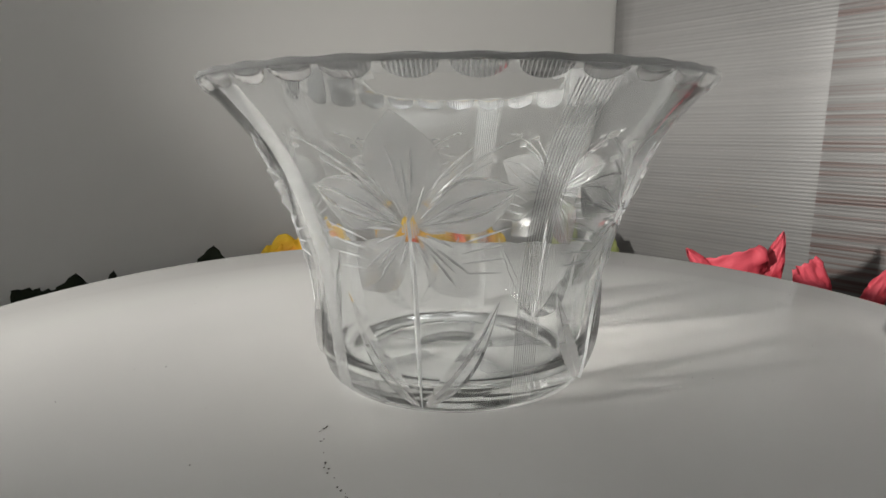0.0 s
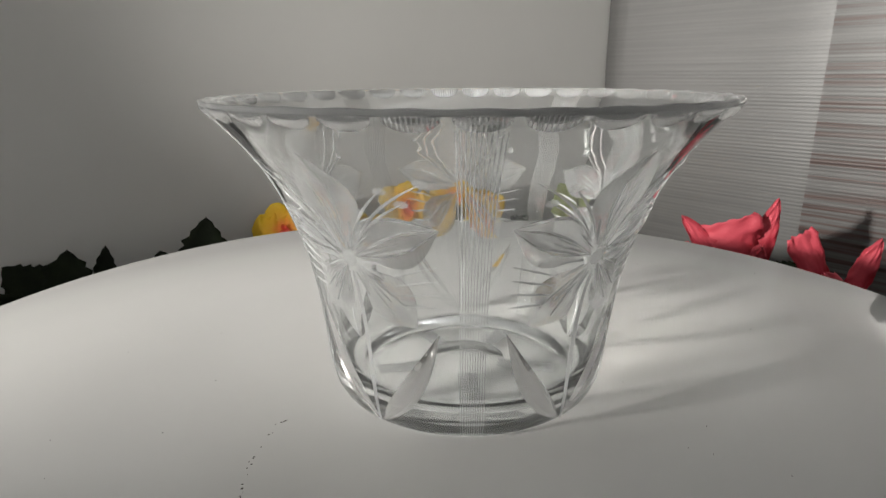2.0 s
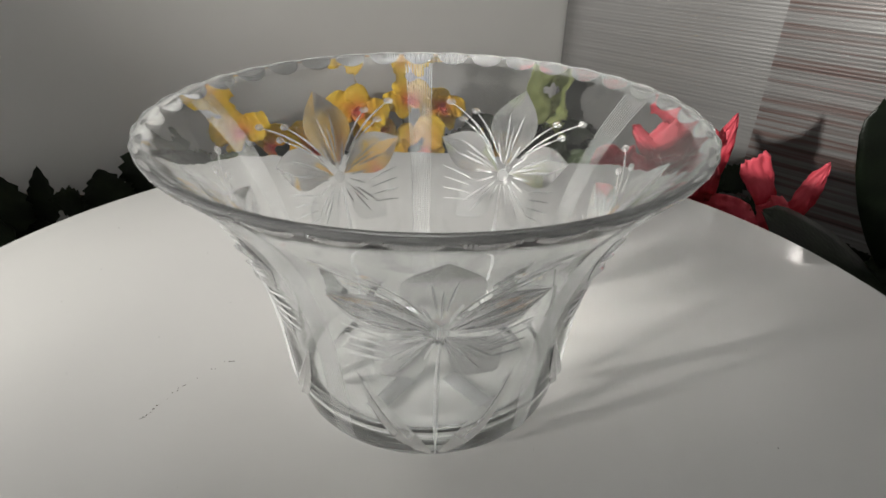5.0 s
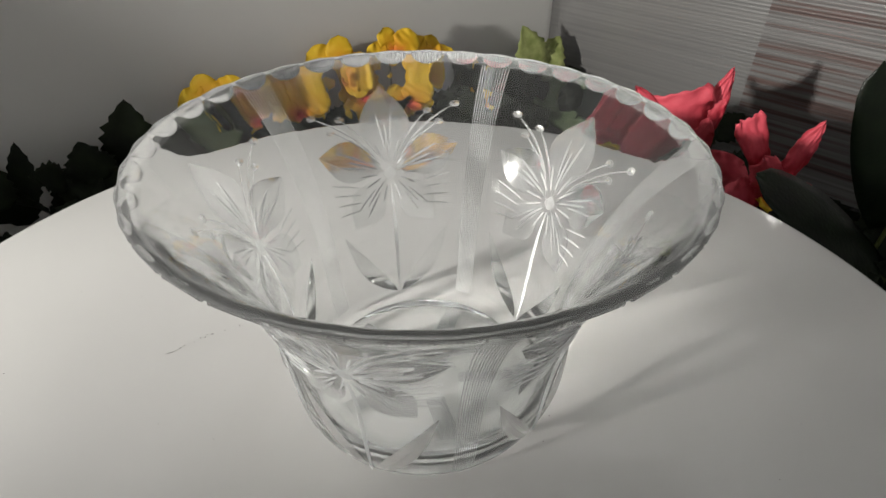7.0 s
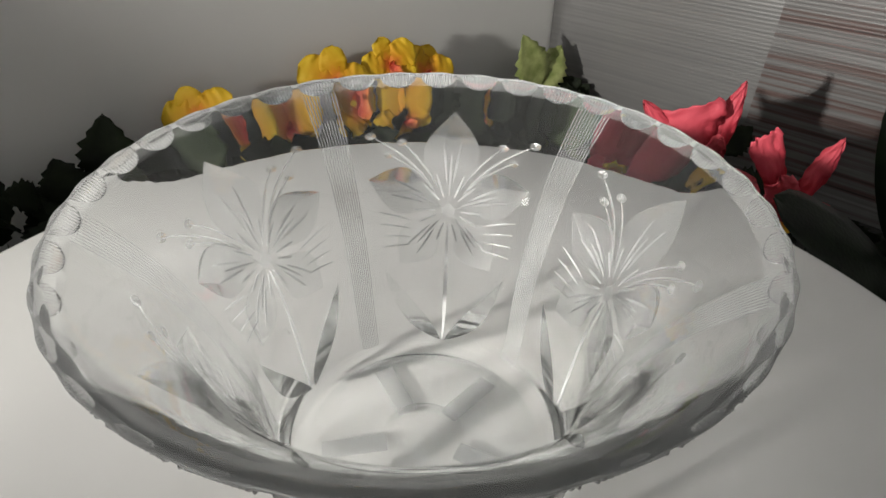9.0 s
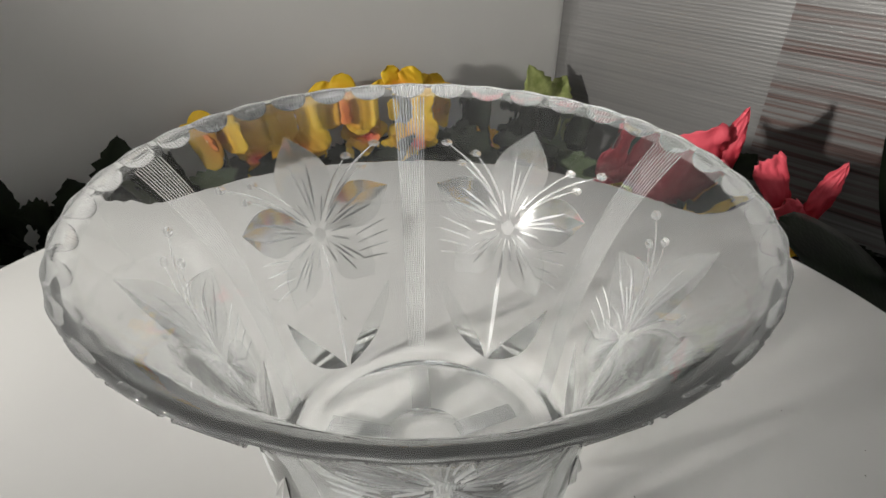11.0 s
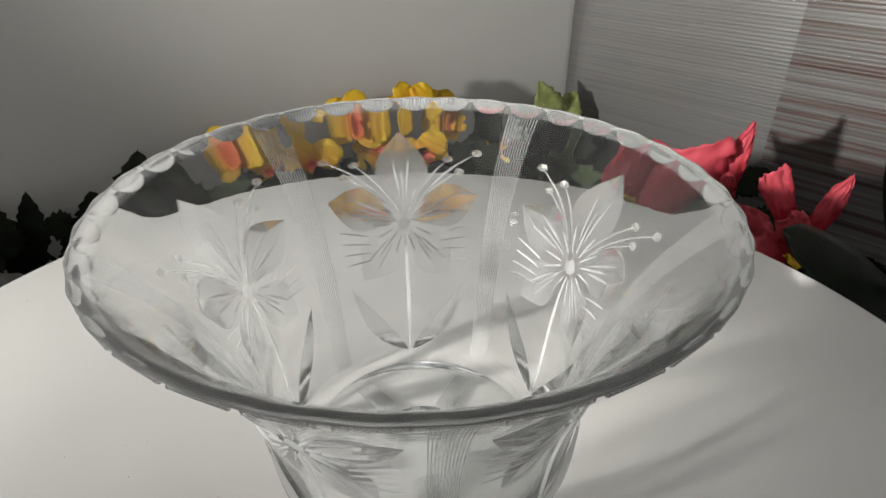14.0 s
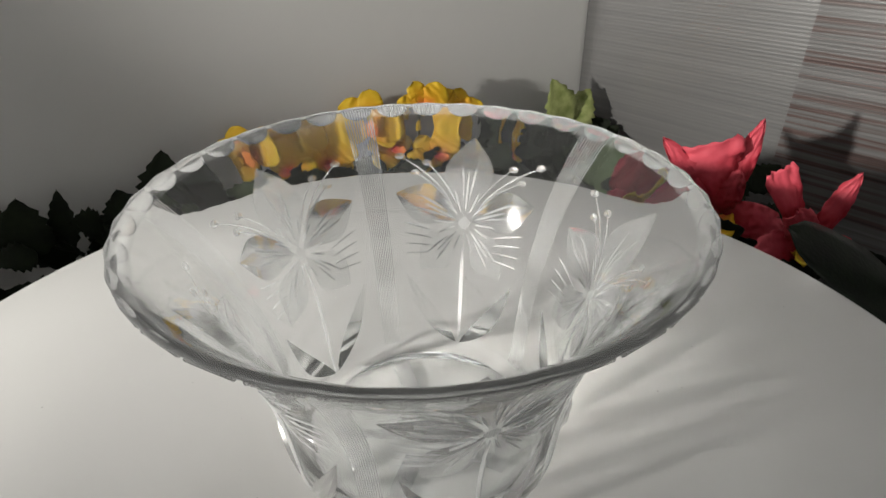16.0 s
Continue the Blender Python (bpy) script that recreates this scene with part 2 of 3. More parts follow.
def panel_sheet():
    """Fluted sheet: one shallow rib after another up its height, seen as long level streaks."""
    bm = bmesh.new()
    length, z0, z1, pitch = 1.35, FLOOR_Z, 0.75, 0.006
    rnd = random.Random(5)
    rows = int((z1 - z0) / pitch)
    cols = 31
    start = CORNER + ALONG_PANEL * 0.004
    grid = []
    for k in range(rows * 4 + 1):
        z = z0 + k * pitch / 4
        d = [0.0, 0.00014, 0.00020, 0.00014][k % 4] * (0.6 + 0.8 * rnd.random())
        row = []
        for c in range(cols + 1):
            p = start + ALONG_PANEL * (length * c / cols) + PANEL_IN * (d + 0.0012 * noise.noise(Vector((c * 0.16, z * 9, 0))))
            row.append(bm.verts.new((p.x, p.y, z)))
        grid.append(row)
    for a, b in zip(grid, grid[1:]):
        for c in range(cols):
            bm.faces.new((a[c], a[c + 1], b[c + 1], b[c]))
    back = [bm.verts.new(v.co - PANEL_IN * 0.008) for v in (grid[0][0], grid[0][-1], grid[-1][-1], grid[-1][0])]
    bm.faces.new(back[::-1])
    bm.faces.new([back[0], back[1]] + grid[0][::-1])
    bm.faces.new([back[3], back[2]] + grid[-1][::-1])
    bm.faces.new([back[0], back[3]] + [r[0] for r in grid][::-1])
    bm.faces.new([back[1], back[2]] + [r[-1] for r in grid][::-1])
    return bm


panel_ob = part("wall_right", panel_sheet(), M_PANEL)
panel_ob.data.materials.append(M_PANEL_DARK)
for f in panel_ob.data.polygons:
    if (f.center - CORNER).dot(ALONG_PANEL) > 0.392:
        f.material_index = 1
panel = tagged(panel_ob, "grey fluted plastic sheet with shiny level streaks", "plastic panel", kind="structure")

bm = box(bmesh.new(), (-2.7, -2.2, FLOOR_Z - 0.04), (2.2, 2.2, FLOOR_Z - 0.004))
tagged(part("floor", bm, M_PLANK, smooth=False), "pale smooth floor around the black cloth", "floor", kind="structure")
cloth = tagged(new("black_cloth"), "black cloth under the turntable and silk flowers", "cloth")
part("sheet", box(bmesh.new(), (-0.86, -0.20, FLOOR_Z - 0.004), (1.22, 1.12, FLOOR_Z)), M_CLOTH, cloth, smooth=False)
for name, a, b, m in (
    ("wall_north", (-2.7, 2.2, FLOOR_Z - 0.04), (2.2, 2.25, 2.0), M_ROOM),
    ("wall_south", (-2.7, -2.25, FLOOR_Z - 0.04), (2.2, -2.2, 2.0), M_ROOM),
    ("wall_west", (-2.75, -2.25, FLOOR_Z - 0.04), (-2.7, 2.25, 2.0), M_ROOM),
    ("wall_east", (2.2, -2.25, FLOOR_Z - 0.04), (2.25, 2.25, 2.0), M_ROOM),
    ("ceiling", (-2.75, -2.25, 2.0), (2.25, 2.25, 2.05), M_CEIL),
):
    tagged(part(name, box(bmesh.new(), a, b), m, smooth=False), kind="structure")

# ---- turntable ----
turntable = tagged(new("turntable"), "glossy white round turntable with a few scuffs", "turntable")
turntable.location = (-0.008, 0.0094, 0)
R_T = 0.2727
top = part("top", lathe([(0.001, -0.016), (R_T - 0.004, -0.016), (R_T - 0.0005, -0.014), (R_T, -0.011), (R_T, -0.003), (R_T - 0.0008, -0.0008), (R_T - 0.003, 0.0), (0.15, 0.0), (0.001, 0.0)], 160), M_TABLE, turntable, "white lacquered disc")
part("column", lathe([(0.06, -0.24), (0.06, -0.03), (0.09, -0.0165)], 48), M_UNDER, turntable, "grey column")
part("base", lathe([(0.14, FLOOR_Z), (0.14, FLOOR_Z + 0.012), (0.12, FLOOR_Z + 0.028), (0.06, -0.238)], 64), M_UNDER, turntable, "grey round foot")


def scuffs():
    """Dark flecks along one line, and stray specks."""
    rnd = random.Random(11)
    bm = bmesh.new()
    a0, r0, a1, r1 = -168.0, 0.112, -146.0, 0.078
    spots = []
    for k in range(26):
        s = rnd.random()
        a, r = radians(a0 + (a1 - a0) * s), r0 + (r1 - r0) * s
        spots.append((r * math.sin(a) + rnd.gauss(0, 0.0005), r * math.cos(a) + rnd.gauss(0, 0.0005), rnd.uniform(0.00015, 0.00045)))
    for k in range(60):
        a, r = rnd.uniform(0, 6.28), rnd.uniform(0.07, 0.25)
        spots.append((r * math.sin(a), r * math.cos(a), rnd.uniform(0.00012, 0.0003)))
    for x, y, s in spots:
        m = Matrix.Translation((x + 0.008, y - 0.0094, 0.0001)) @ Matrix.Rotation(rnd.uniform(0, 3), 4, "Z") @ Matrix.Diagonal((s, s * rnd.uniform(0.5, 1.6), 0.00015, 1))
        bmesh.ops.create_icosphere(bm, subdivisions=1, radius=1.0, matrix=m)
    return bm


tagged(part("scuff_marks", scuffs(), M_SCUFF, turntable), kind="stuff")

# ---- crystal bowl ----
OUTER = [(0.047, 0.0003), (0.051, 0.0003), (0.0545, 0.0010), (0.0567, 0.004), (0.0577, 0.008), (0.0589, 0.0142), (0.0605, 0.0294), (0.0624, 0.0444), (0.0648, 0.0566), (0.0683, 0.0683),
         (0.0718, 0.0777), (0.0756, 0.0865), (0.0805, 0.0953), (0.0869, 0.1037), (0.0938, 0.1115), (0.0985, 0.1165)]
INNER = [(0.0960, 0.1178), (0.0895, 0.1118), (0.0827, 0.1038), (0.0762, 0.0950), (0.0712, 0.0860), (0.0673, 0.0765), (0.0638, 0.0668), (0.0604, 0.0552), (0.0581, 0.0432), (0.0562, 0.029),
         (0.0545, 0.018), (0.0515, 0.0118), (0.046, 0.0092), (0.03, 0.0086), (0.001, 0.0085)]
OUTER = [(r, z * 1.0145) for r, z in OUTER]
INNER = [(r, z * 1.0145) for r, z in INNER]
OUT_Z = np.array([p[1] for p in OUTER])
OUT_R = np.array([p[0] for p in OUTER])
SCALLOPS = 35


def outer_radius(z):
    return float(np.interp(z, OUT_Z[1:], OUT_R[1:]))


def on_bowl(x, z, off=0.0):
    """A point on the outer wall: x metres round from a motif's middle (at the flower's height), z up."""
    a = x / 0.068
    lo, hi = outer_radius(z - 0.002), outer_radius(z + 0.002)
    slope = Vector((0.004, -(hi - lo))).normalized()
    r = outer_radius(z) + off * slope.x
    return Vector((r * math.sin(a), r * math.cos(a), z + off * slope.y))


def smooth_profile(points, steps=3):
    out = []
    for i in range(len(points) - 1):
        p = [Vector(points[max(0, min(len(points) - 1, i + k))]) for k in (-1, 0, 1, 2)]
        for s in range(steps):
            t = s / steps
            q = 0.5 * ((2 * p[1]) + (p[2] - p[0]) * t + (2 * p[0] - 5 * p[1] + 4 * p[2] - p[3]) * t * t + (3 * p[1] - p[0] - 3 * p[2] + p[3]) * t ** 3)
            out.append((q.x, q.y))
    return out + [points[-1]]


def rim_wave(a, r, z):
    if z < 0.108:
        return r, z
    k = (z - 0.108) / 0.0120
    c = math.cos(a * SCALLOPS)
    return r - 0.0005 * k * k * (0.5 + 0.5 * c), z - 0.0003 * k * k * (0.5 + 0.5 * c)


bowl = tagged(new("crystal_bowl"), "clear cut crystal bowl with frosted flowers and ribbed bands", "bowl")
whole = [(0.001, 0.0046), (0.008, 0.0042), (0.013, 0.0034), (0.0168, 0.0022), (0.0172, 0.0021), (0.0178, 0.0021), (0.030, 0.0022), (0.042, 0.0022)] + smooth_profile(OUTER + [(0.0992, 0.1188), (0.0997, 0.1200), (0.0990, 0.1207), (0.0974, 0.1203)] + INNER, 2)
body = part("body", lathe(whole, 304, rim_wave), M_GLASS, bowl, "clear flared crystal wall and thick foot")
body.data.materials.append(M_RIM)
body.data.materials.append(M_FOOT)
for f in body.data.polygons:
    f.material_index = 1 if f.center.z > 0.1172 else 2 if f.center.z < 0.012 else 0
body.visible_shadow = False  # clear crystal lets the lamp's light through


def petal_cut(tip, width):
    """Frosted petal from the flower's middle to tip (x, dz): the side petals are cut in slanting steps, the rest are keeled."""
    bm = bmesh.new()
    n, w = 14, 5
    tx, tz = tip
    length = math.hypot(tx, tz)
    ux, uz = tx / length, tz / length
    upper, lower = [], []
    for i in range(n + 1):
        s = i / n
        half = width * (0.03 + 1.12 * math.sin(math.pi * min(1, s ** 1.15)) ** 1.1)
        ru, rl = [], []
        slanted = tz > 0 and abs(ux) > 0.1
        lift = 0.19 * half
        for q, h in zip((-1, -0.35, -0.33, 0.32, 0.34, 1), (0, 1, 0, 1, 0, 1)):
            if slanted and ux < 0:
                q = -q
            x = ux * (0.003 + (length - 0.003) * s) - uz * half * q
            z = 0.0705 + uz * (0.003 + (length - 0.003) * s) + ux * half * q
            bulge = lift * h if slanted else 0.09 * half * (1 - abs(q))
            ru.append(bm.verts.new(on_bowl(x, z, 0.00025 + bulge)))
            rl.append(bm.verts.new(on_bowl(x, z, 0.00012)))
        upper.append(ru)
        lower.append(rl)
    for i in range(n):
        for j in range(w):
            bm.faces.new((upper[i][j], upper[i][j + 1], upper[i + 1][j + 1], upper[i + 1][j]))
            bm.faces.new((lower[i][j], lower[i + 1][j], lower[i + 1][j + 1], lower[i][j + 1]))
        bm.faces.new((upper[i][0], upper[i + 1][0], lower[i + 1][0], lower[i][0]))
        bm.faces.new((upper[i][w], lower[i][w], lower[i + 1][w], upper[i + 1][w]))
    return bm


def groove(bm, p, q, width, bend=0.0, raise_=0.0008, n=10):
    """A cut line, pointed at both ends, from p to q in (x, z) on the wall."""
    dx, dz = q[0] - p[0], q[1] - p[1]
    length = math.hypot(dx, dz)
    ux, uz = dx / length, dz / length
    rows = []
    for i in range(n + 1):
        s = i / n
        half = width * (0.06 + math.sin(math.pi * s) ** 0.7) * 0.5
        off = bend * math.sin(math.pi * s)
        cx, cz = p[0] + dx * s - uz * off, p[1] + dz * s + ux * off
        rows.append([bm.verts.new(on_bowl(cx - uz * half * k, cz + ux * half * k, 0.00035 + (raise_ if k == 0 else 0.0))) for k in (-1, 0, 1)])
    for a, b in zip(rows, rows[1:]):
        bm.faces.new((a[0], a[1], b[1], b[0]))
        bm.faces.new((a[1], a[2], b[2], b[1]))
        bm.faces.new((a[0], b[0], b[2], a[2]))
    bm.faces.new(rows[0])
    bm.faces.new(rows[-1][::-1])
    return bm


def leaf_cut(side):
    """Deep leaf-shaped cut rising from the foot, in four facets."""
    bm = bmesh.new()
    p, q, n = (0.0012 * side, 0.0035), (0.0305 * side, 0.045), 14
    dx, dz = q[0] - p[0], q[1] - p[1]
    length = math.hypot(dx, dz)
    ux, uz = dx / length, dz / length
    rows = []
    for i in range(n + 1):
        s = i / n
        half = 0.0046 * (0.02 + math.sin(math.pi * s ** 0.8))
        off = 0.0035 * side * math.sin(math.pi * s)
        cx, cz = p[0] + dx * s + uz * off, p[1] + dz * s - ux * off
        rise = 0.0021 * math.sin(math.pi * s)
        rows.append([bm.verts.new(on_bowl(cx - uz * half * k, cz + ux * half * k, 0.0002 + rise * h)) for k, h in ((-1, 0.0), (-0.45, 0.8), (0.0, 0.35), (0.5, 1.0), (1, 0.0))])
    for a, b in zip(rows, rows[1:]):
        for k in range(4):
            bm.faces.new((a[k], a[k + 1], b[k + 1], b[k]))
        bm.faces.new((a[0], b[0], b[4], a[4]))
    bm.faces.new(rows[0])
    bm.faces.new(rows[-1][::-1])
    return bm


def hatch():
    """Cross-hatched middle: a small grid of raised points."""
    bm = bmesh.new()
    for i in range(-3, 4):
        for j in range(-3, 4):
            if i * i + j * j > 11:
                continue
            c = on_bowl(i * 0.00085, 0.0705 + j * 0.00085, 0.0004)
            bmesh.ops.create_icosphere(bm, subdivisions=1, radius=0.00038, matrix=Matrix.Translation(c))
    return bm


def stamen(tip, bend):
    """Thin cut line with a frosted oval at its end."""
    bm = groove(bmesh.new(), (tip[0] * 0.22, 0.0705 + (tip[1] - 0.0705) * 0.30), tip, 0.0009, bend, 0.0004, 8)
    rows = []
    for k in range(10):
        a = 2 * math.pi * k / 10
        rows.append(bm.verts.new(on_bowl(tip[0] + 0.0021 * math.cos(a), tip[1] + 0.0013 * math.sin(a), 0.0003)))
    mid = bm.verts.new(on_bowl(tip[0], tip[1], 0.0008))
    for k in range(10):
        bm.faces.new((rows[k], rows[(k + 1) % 10], mid))
    return bm


def turned(ob, degrees):
    ob.matrix_basis = Matrix.Rotation(radians(-degrees), 4, "Z")
    return ob


PETAL_TIPS = [((0.0, 0.0365), 0.0093), ((-0.0325, 0.0135), 0.0080), ((0.0325, 0.0135), 0.0080), ((-0.0225, -0.0235), 0.0085), ((0.0225, -0.0235), 0.0085)]


def motif():
    """One cut flower with its stem and two leaves; returns its parts."""
    flower = part("flower_cut", hatch(), M_LINE, bowl, "cross-hatched flower centre")
    for tip, width in PETAL_TIPS:
        petal = part("petal", petal_cut(tip, width), M_FROST, flower, "frosted petal", crease=24)
        length = math.hypot(*tip)
        ux, uz = tip[0] / length, tip[1] / length
        for shift, s0, s1 in ((0.0, 0.16, 0.62), (-0.0032, 0.30, 0.74), (0.0032, 0.30, 0.74), (-0.0056, 0.14, 0.40), (0.0056, 0.14, 0.40)):
            p = (ux * length * s0 - uz * shift * 0.4, 0.0705 + uz * length * s0 + ux * shift * 0.4)
            q = (ux * length * s1 - uz * shift, 0.0705 + uz * length * s1 + ux * shift)
            part("vein", groove(bmesh.new(), p, q, 0.00085, 0.0, 0.0006, 8), M_LINE, flower, smooth=False)
    for tip, bend in (((-0.0295, 0.0995), -0.0015), ((-0.0185, 0.0965), -0.001), ((-0.0235, 0.0925), -0.001), ((0.0295, 0.1000), 0.0015), ((0.0185, 0.0970), 0.001), ((0.0235, 0.0925), 0.001)):
        part("stamen", stamen(tip, bend), M_DOT, flower, smooth=False)
    for side in (-1, 1):
        for k in range(4):
            part("cut_line", groove(bmesh.new(), (0.016 * side, 0.066 - 0.0035 * k), (0.031 * side, 0.071 - 0.0052 * k), 0.0007, 0.0, 0.0004, 8), M_LINE, flower, smooth=False)
    stem = part("stem_cut", groove(bmesh.new(), (0.0, 0.066), (0.0, 0.004), 0.0020, 0.0004 , 0.0009, 16), M_LINE, bowl, "long cut stem line", smooth=False)
    leaves = [part("leaf_cut", leaf_cut(s), M_CUT, bowl, "deep faceted leaf cut", crease=24) for s in (-1, 1)]
    return [flower, stem, *leaves]


def ribbon():
    """Band of fine upright flutes from the rim to the foot, bending in under the base."""
    bm = bmesh.new()
    lines, pitch = 11, 0.00095
    for k in range(lines):
        x = (k - (lines - 1) / 2) * pitch
        rows = []
        for z in np.linspace(0.1150, 0.0035, 34):
            rows.append([bm.verts.new(on_bowl(x + d, float(z), h)) for d, h in ((-0.00018, 0.0002), (0.0, 0.00045), (0.00018, 0.0002))])
        for a, b in zip(rows, rows[1:]):
            bm.faces.new((a[0], a[1], b[1], b[0]))
            bm.faces.new((a[1], a[2], b[2], b[1]))
            bm.faces.new((a[0], b[0], b[2], a[2]))
        bm.faces.new(rows[0])
        bm.faces.new(rows[-1][::-1])
        rows = []
        for r in np.linspace(0.041, 0.015, 6):
            rows.append([bm.verts.new((x * 0.8 + d, float(r), 0.0019 - h)) for d, h in ((-0.00028, 0.0), (0.0, 0.0005), (0.00028, 0.0))])
        for a, b in zip(rows, rows[1:]):
            bm.faces.new((a[0], a[1], b[1], b[0]))
            bm.faces.new((a[1], a[2], b[2], b[1]))
            bm.faces.new((a[0], b[0], b[2], a[2]))
        bm.faces.new(rows[0])
        bm.faces.new(rows[-1][::-1])
    return bm


def scallop():
    """Half-round cut under the rim, in fine upright ribs."""
    bm = bmesh.new()
    ribs = 12
    rows = []
    for i in range(ribs * 2 + 1):
        q = i / ribs - 1
        depth = 0.0040 * math.sqrt(max(0.0, 1 - q * q)) + 0.0003
        a = radians(4.5) * q
        col = []
        for z in (0.1188, 0.1188 - depth * 0.5, 0.1188 - depth):
            r = outer_radius(min(z, 0.1181)) + 0.00012
            for rr in (r, r + (0.00085 if i % 2 else 0.00008)):
                col.append(bm.verts.new((rr * math.sin(a), rr * math.cos(a), z)))
        rows.append(col)
    loop = (0, 2, 4, 5, 3, 1)
    for a, b in zip(rows, rows[1:]):
        for k in range(6):
            i, j = loop[k], loop[(k + 1) % 6]
            bm.faces.new((a[i], a[j], b[j], b[i]))
    for r in (rows[0], rows[-1]):
        bm.faces.new([r[k] for k in loop])
    return bm


first = motif()
for k in range(1, 5):
    for ob in first:
        c = copy_thing(ob, Matrix.Rotation(radians(-72 * k), 4, "Z"))
        c.parent = bowl
band = part("ribbon", ribbon(), M_RIBBON, bowl, "ribbed frosted band", smooth=False)
turned(band, 36)
for k in range(1, 5):
    copy_thing(band, Matrix.Rotation(radians(-36 - 72 * k), 4, "Z"))
notch = part("scallop", scallop(), M_NOTCH, bowl, "half-round ribbed rim cut", smooth=False)
for k in range(SCALLOPS):
    m = Matrix.Rotation(2 * math.pi * (k + 0.5) / SCALLOPS, 4, "Z")
    if k == 0:
        notch.matrix_basis = m
    else:
        copy_thing(notch, m)


# ---- flowers and leaves ----
def blade(base, tip, width, facing, bulge=0.0, sag=0.0, ruffle=0.0, teeth=0, shape="petal", seed=0, curl=0.0, cols=6, rows=14, crinkle=0.0):
    """A petal or leaf between two points, thin but closed, with its middle rib; 'along' runs from its foot to its tip."""
    rnd = random.Random(seed)
    base, tip = Vector(base), Vector(tip)
    d = tip - base
    length = d.length
    d.normalize()
    side = d.cross(Vector(facing)).normalized()
    up = side.cross(d).normalized()
    ph = rnd.uniform(0, 6)
    bm = bmesh.new()
    lay = bm.verts.layers.float.new("along")
    front, rear = [], []
    for i in range(rows + 1):
        s = i / rows
        if shape == "petal":
            half = 0.5 * width * (0.16 + 0.84 * math.sin(math.pi * min(1, 0.12 + s * 0.78)) ** 0.75) * (1 if s < 0.86 else math.sqrt(max(0.02, 1 - ((s - 0.86) / 0.14) ** 2)))
        elif shape == "fan":
            half = 0.5 * width * (0.14 + 0.86 * s ** 0.7) * (1 if s < 0.9 else 1 - 0.22 * ((s - 0.9) / 0.1) ** 2)
        elif shape == "tongue":
            half = 0.5 * width * math.sin(math.pi * (0.1 + 0.9 * s)) ** 0.6 if s < 1 else 0.0006
        else:
            half = 0.5 * width * (math.sin(math.pi * s ** 0.75) ** 0.9 + 0.02)
        if teeth and i % 2 and 0 < i < rows:
            half *= 1.0 + 0.28 * rnd.uniform(0.6, 1.2)
        fr, re = [], []
        for j in range(cols + 1):
            q = j / cols * 2 - 1
            wob = ruffle * width * (q * q) * math.sin(s * 13 + ph + q * 2) + ruffle * 0.5 * width * abs(q) * math.sin(s * 29 + ph * 2)
            h = bulge * width * (1 - q * q) * math.sin(math.pi * min(1, s + 0.1)) - sag * length * s * s + wob - curl * width * q * q
            if crinkle:
                h += crinkle * (0.35 + 0.65 * abs(q)) * (noise.noise(Vector((s * 9, q * 5, ph))) + 0.6 * noise.noise(Vector((s * 24, q * 3, ph + 7))))
            if shape == "leaf":
                h += 0.10 * width * abs(q) * math.sin(math.pi * s)
            p = base + d * (length * s + (0.010 * length * math.sin(j * 1.7 + ph) if i == rows else 0)) + side * (half * q) + up * h
            v = bm.verts.new(p)
            w = bm.verts.new(p - up * 0.0005)
            v[lay] = w[lay] = s * (0.75 + 0.25 * (1 - q * q)) if shape != "petal" else s * 0.8 + 0.2 * abs(q)
            fr.append(v)
            re.append(w)
        front.append(fr)
        rear.append(re)
    for i in range(rows):
        for j in range(cols):
            bm.faces.new((front[i][j], front[i][j + 1], front[i + 1][j + 1], front[i + 1][j]))
            bm.faces.new((rear[i][j], rear[i + 1][j], rear[i + 1][j + 1], rear[i][j + 1]))
        bm.faces.new((front[i][0], front[i + 1][0], rear[i + 1][0], rear[i][0]))
        bm.faces.new((front[i][cols], rear[i][cols], rear[i + 1][cols], front[i + 1][cols]))
    for r in (0, rows):
        for j in range(cols):
            bm.faces.new((front[r][j], rear[r][j], rear[r][j + 1], front[r][j + 1]))
    return bm


def stalk(points, radius):
    return tube(bmesh.new(), points, radius)


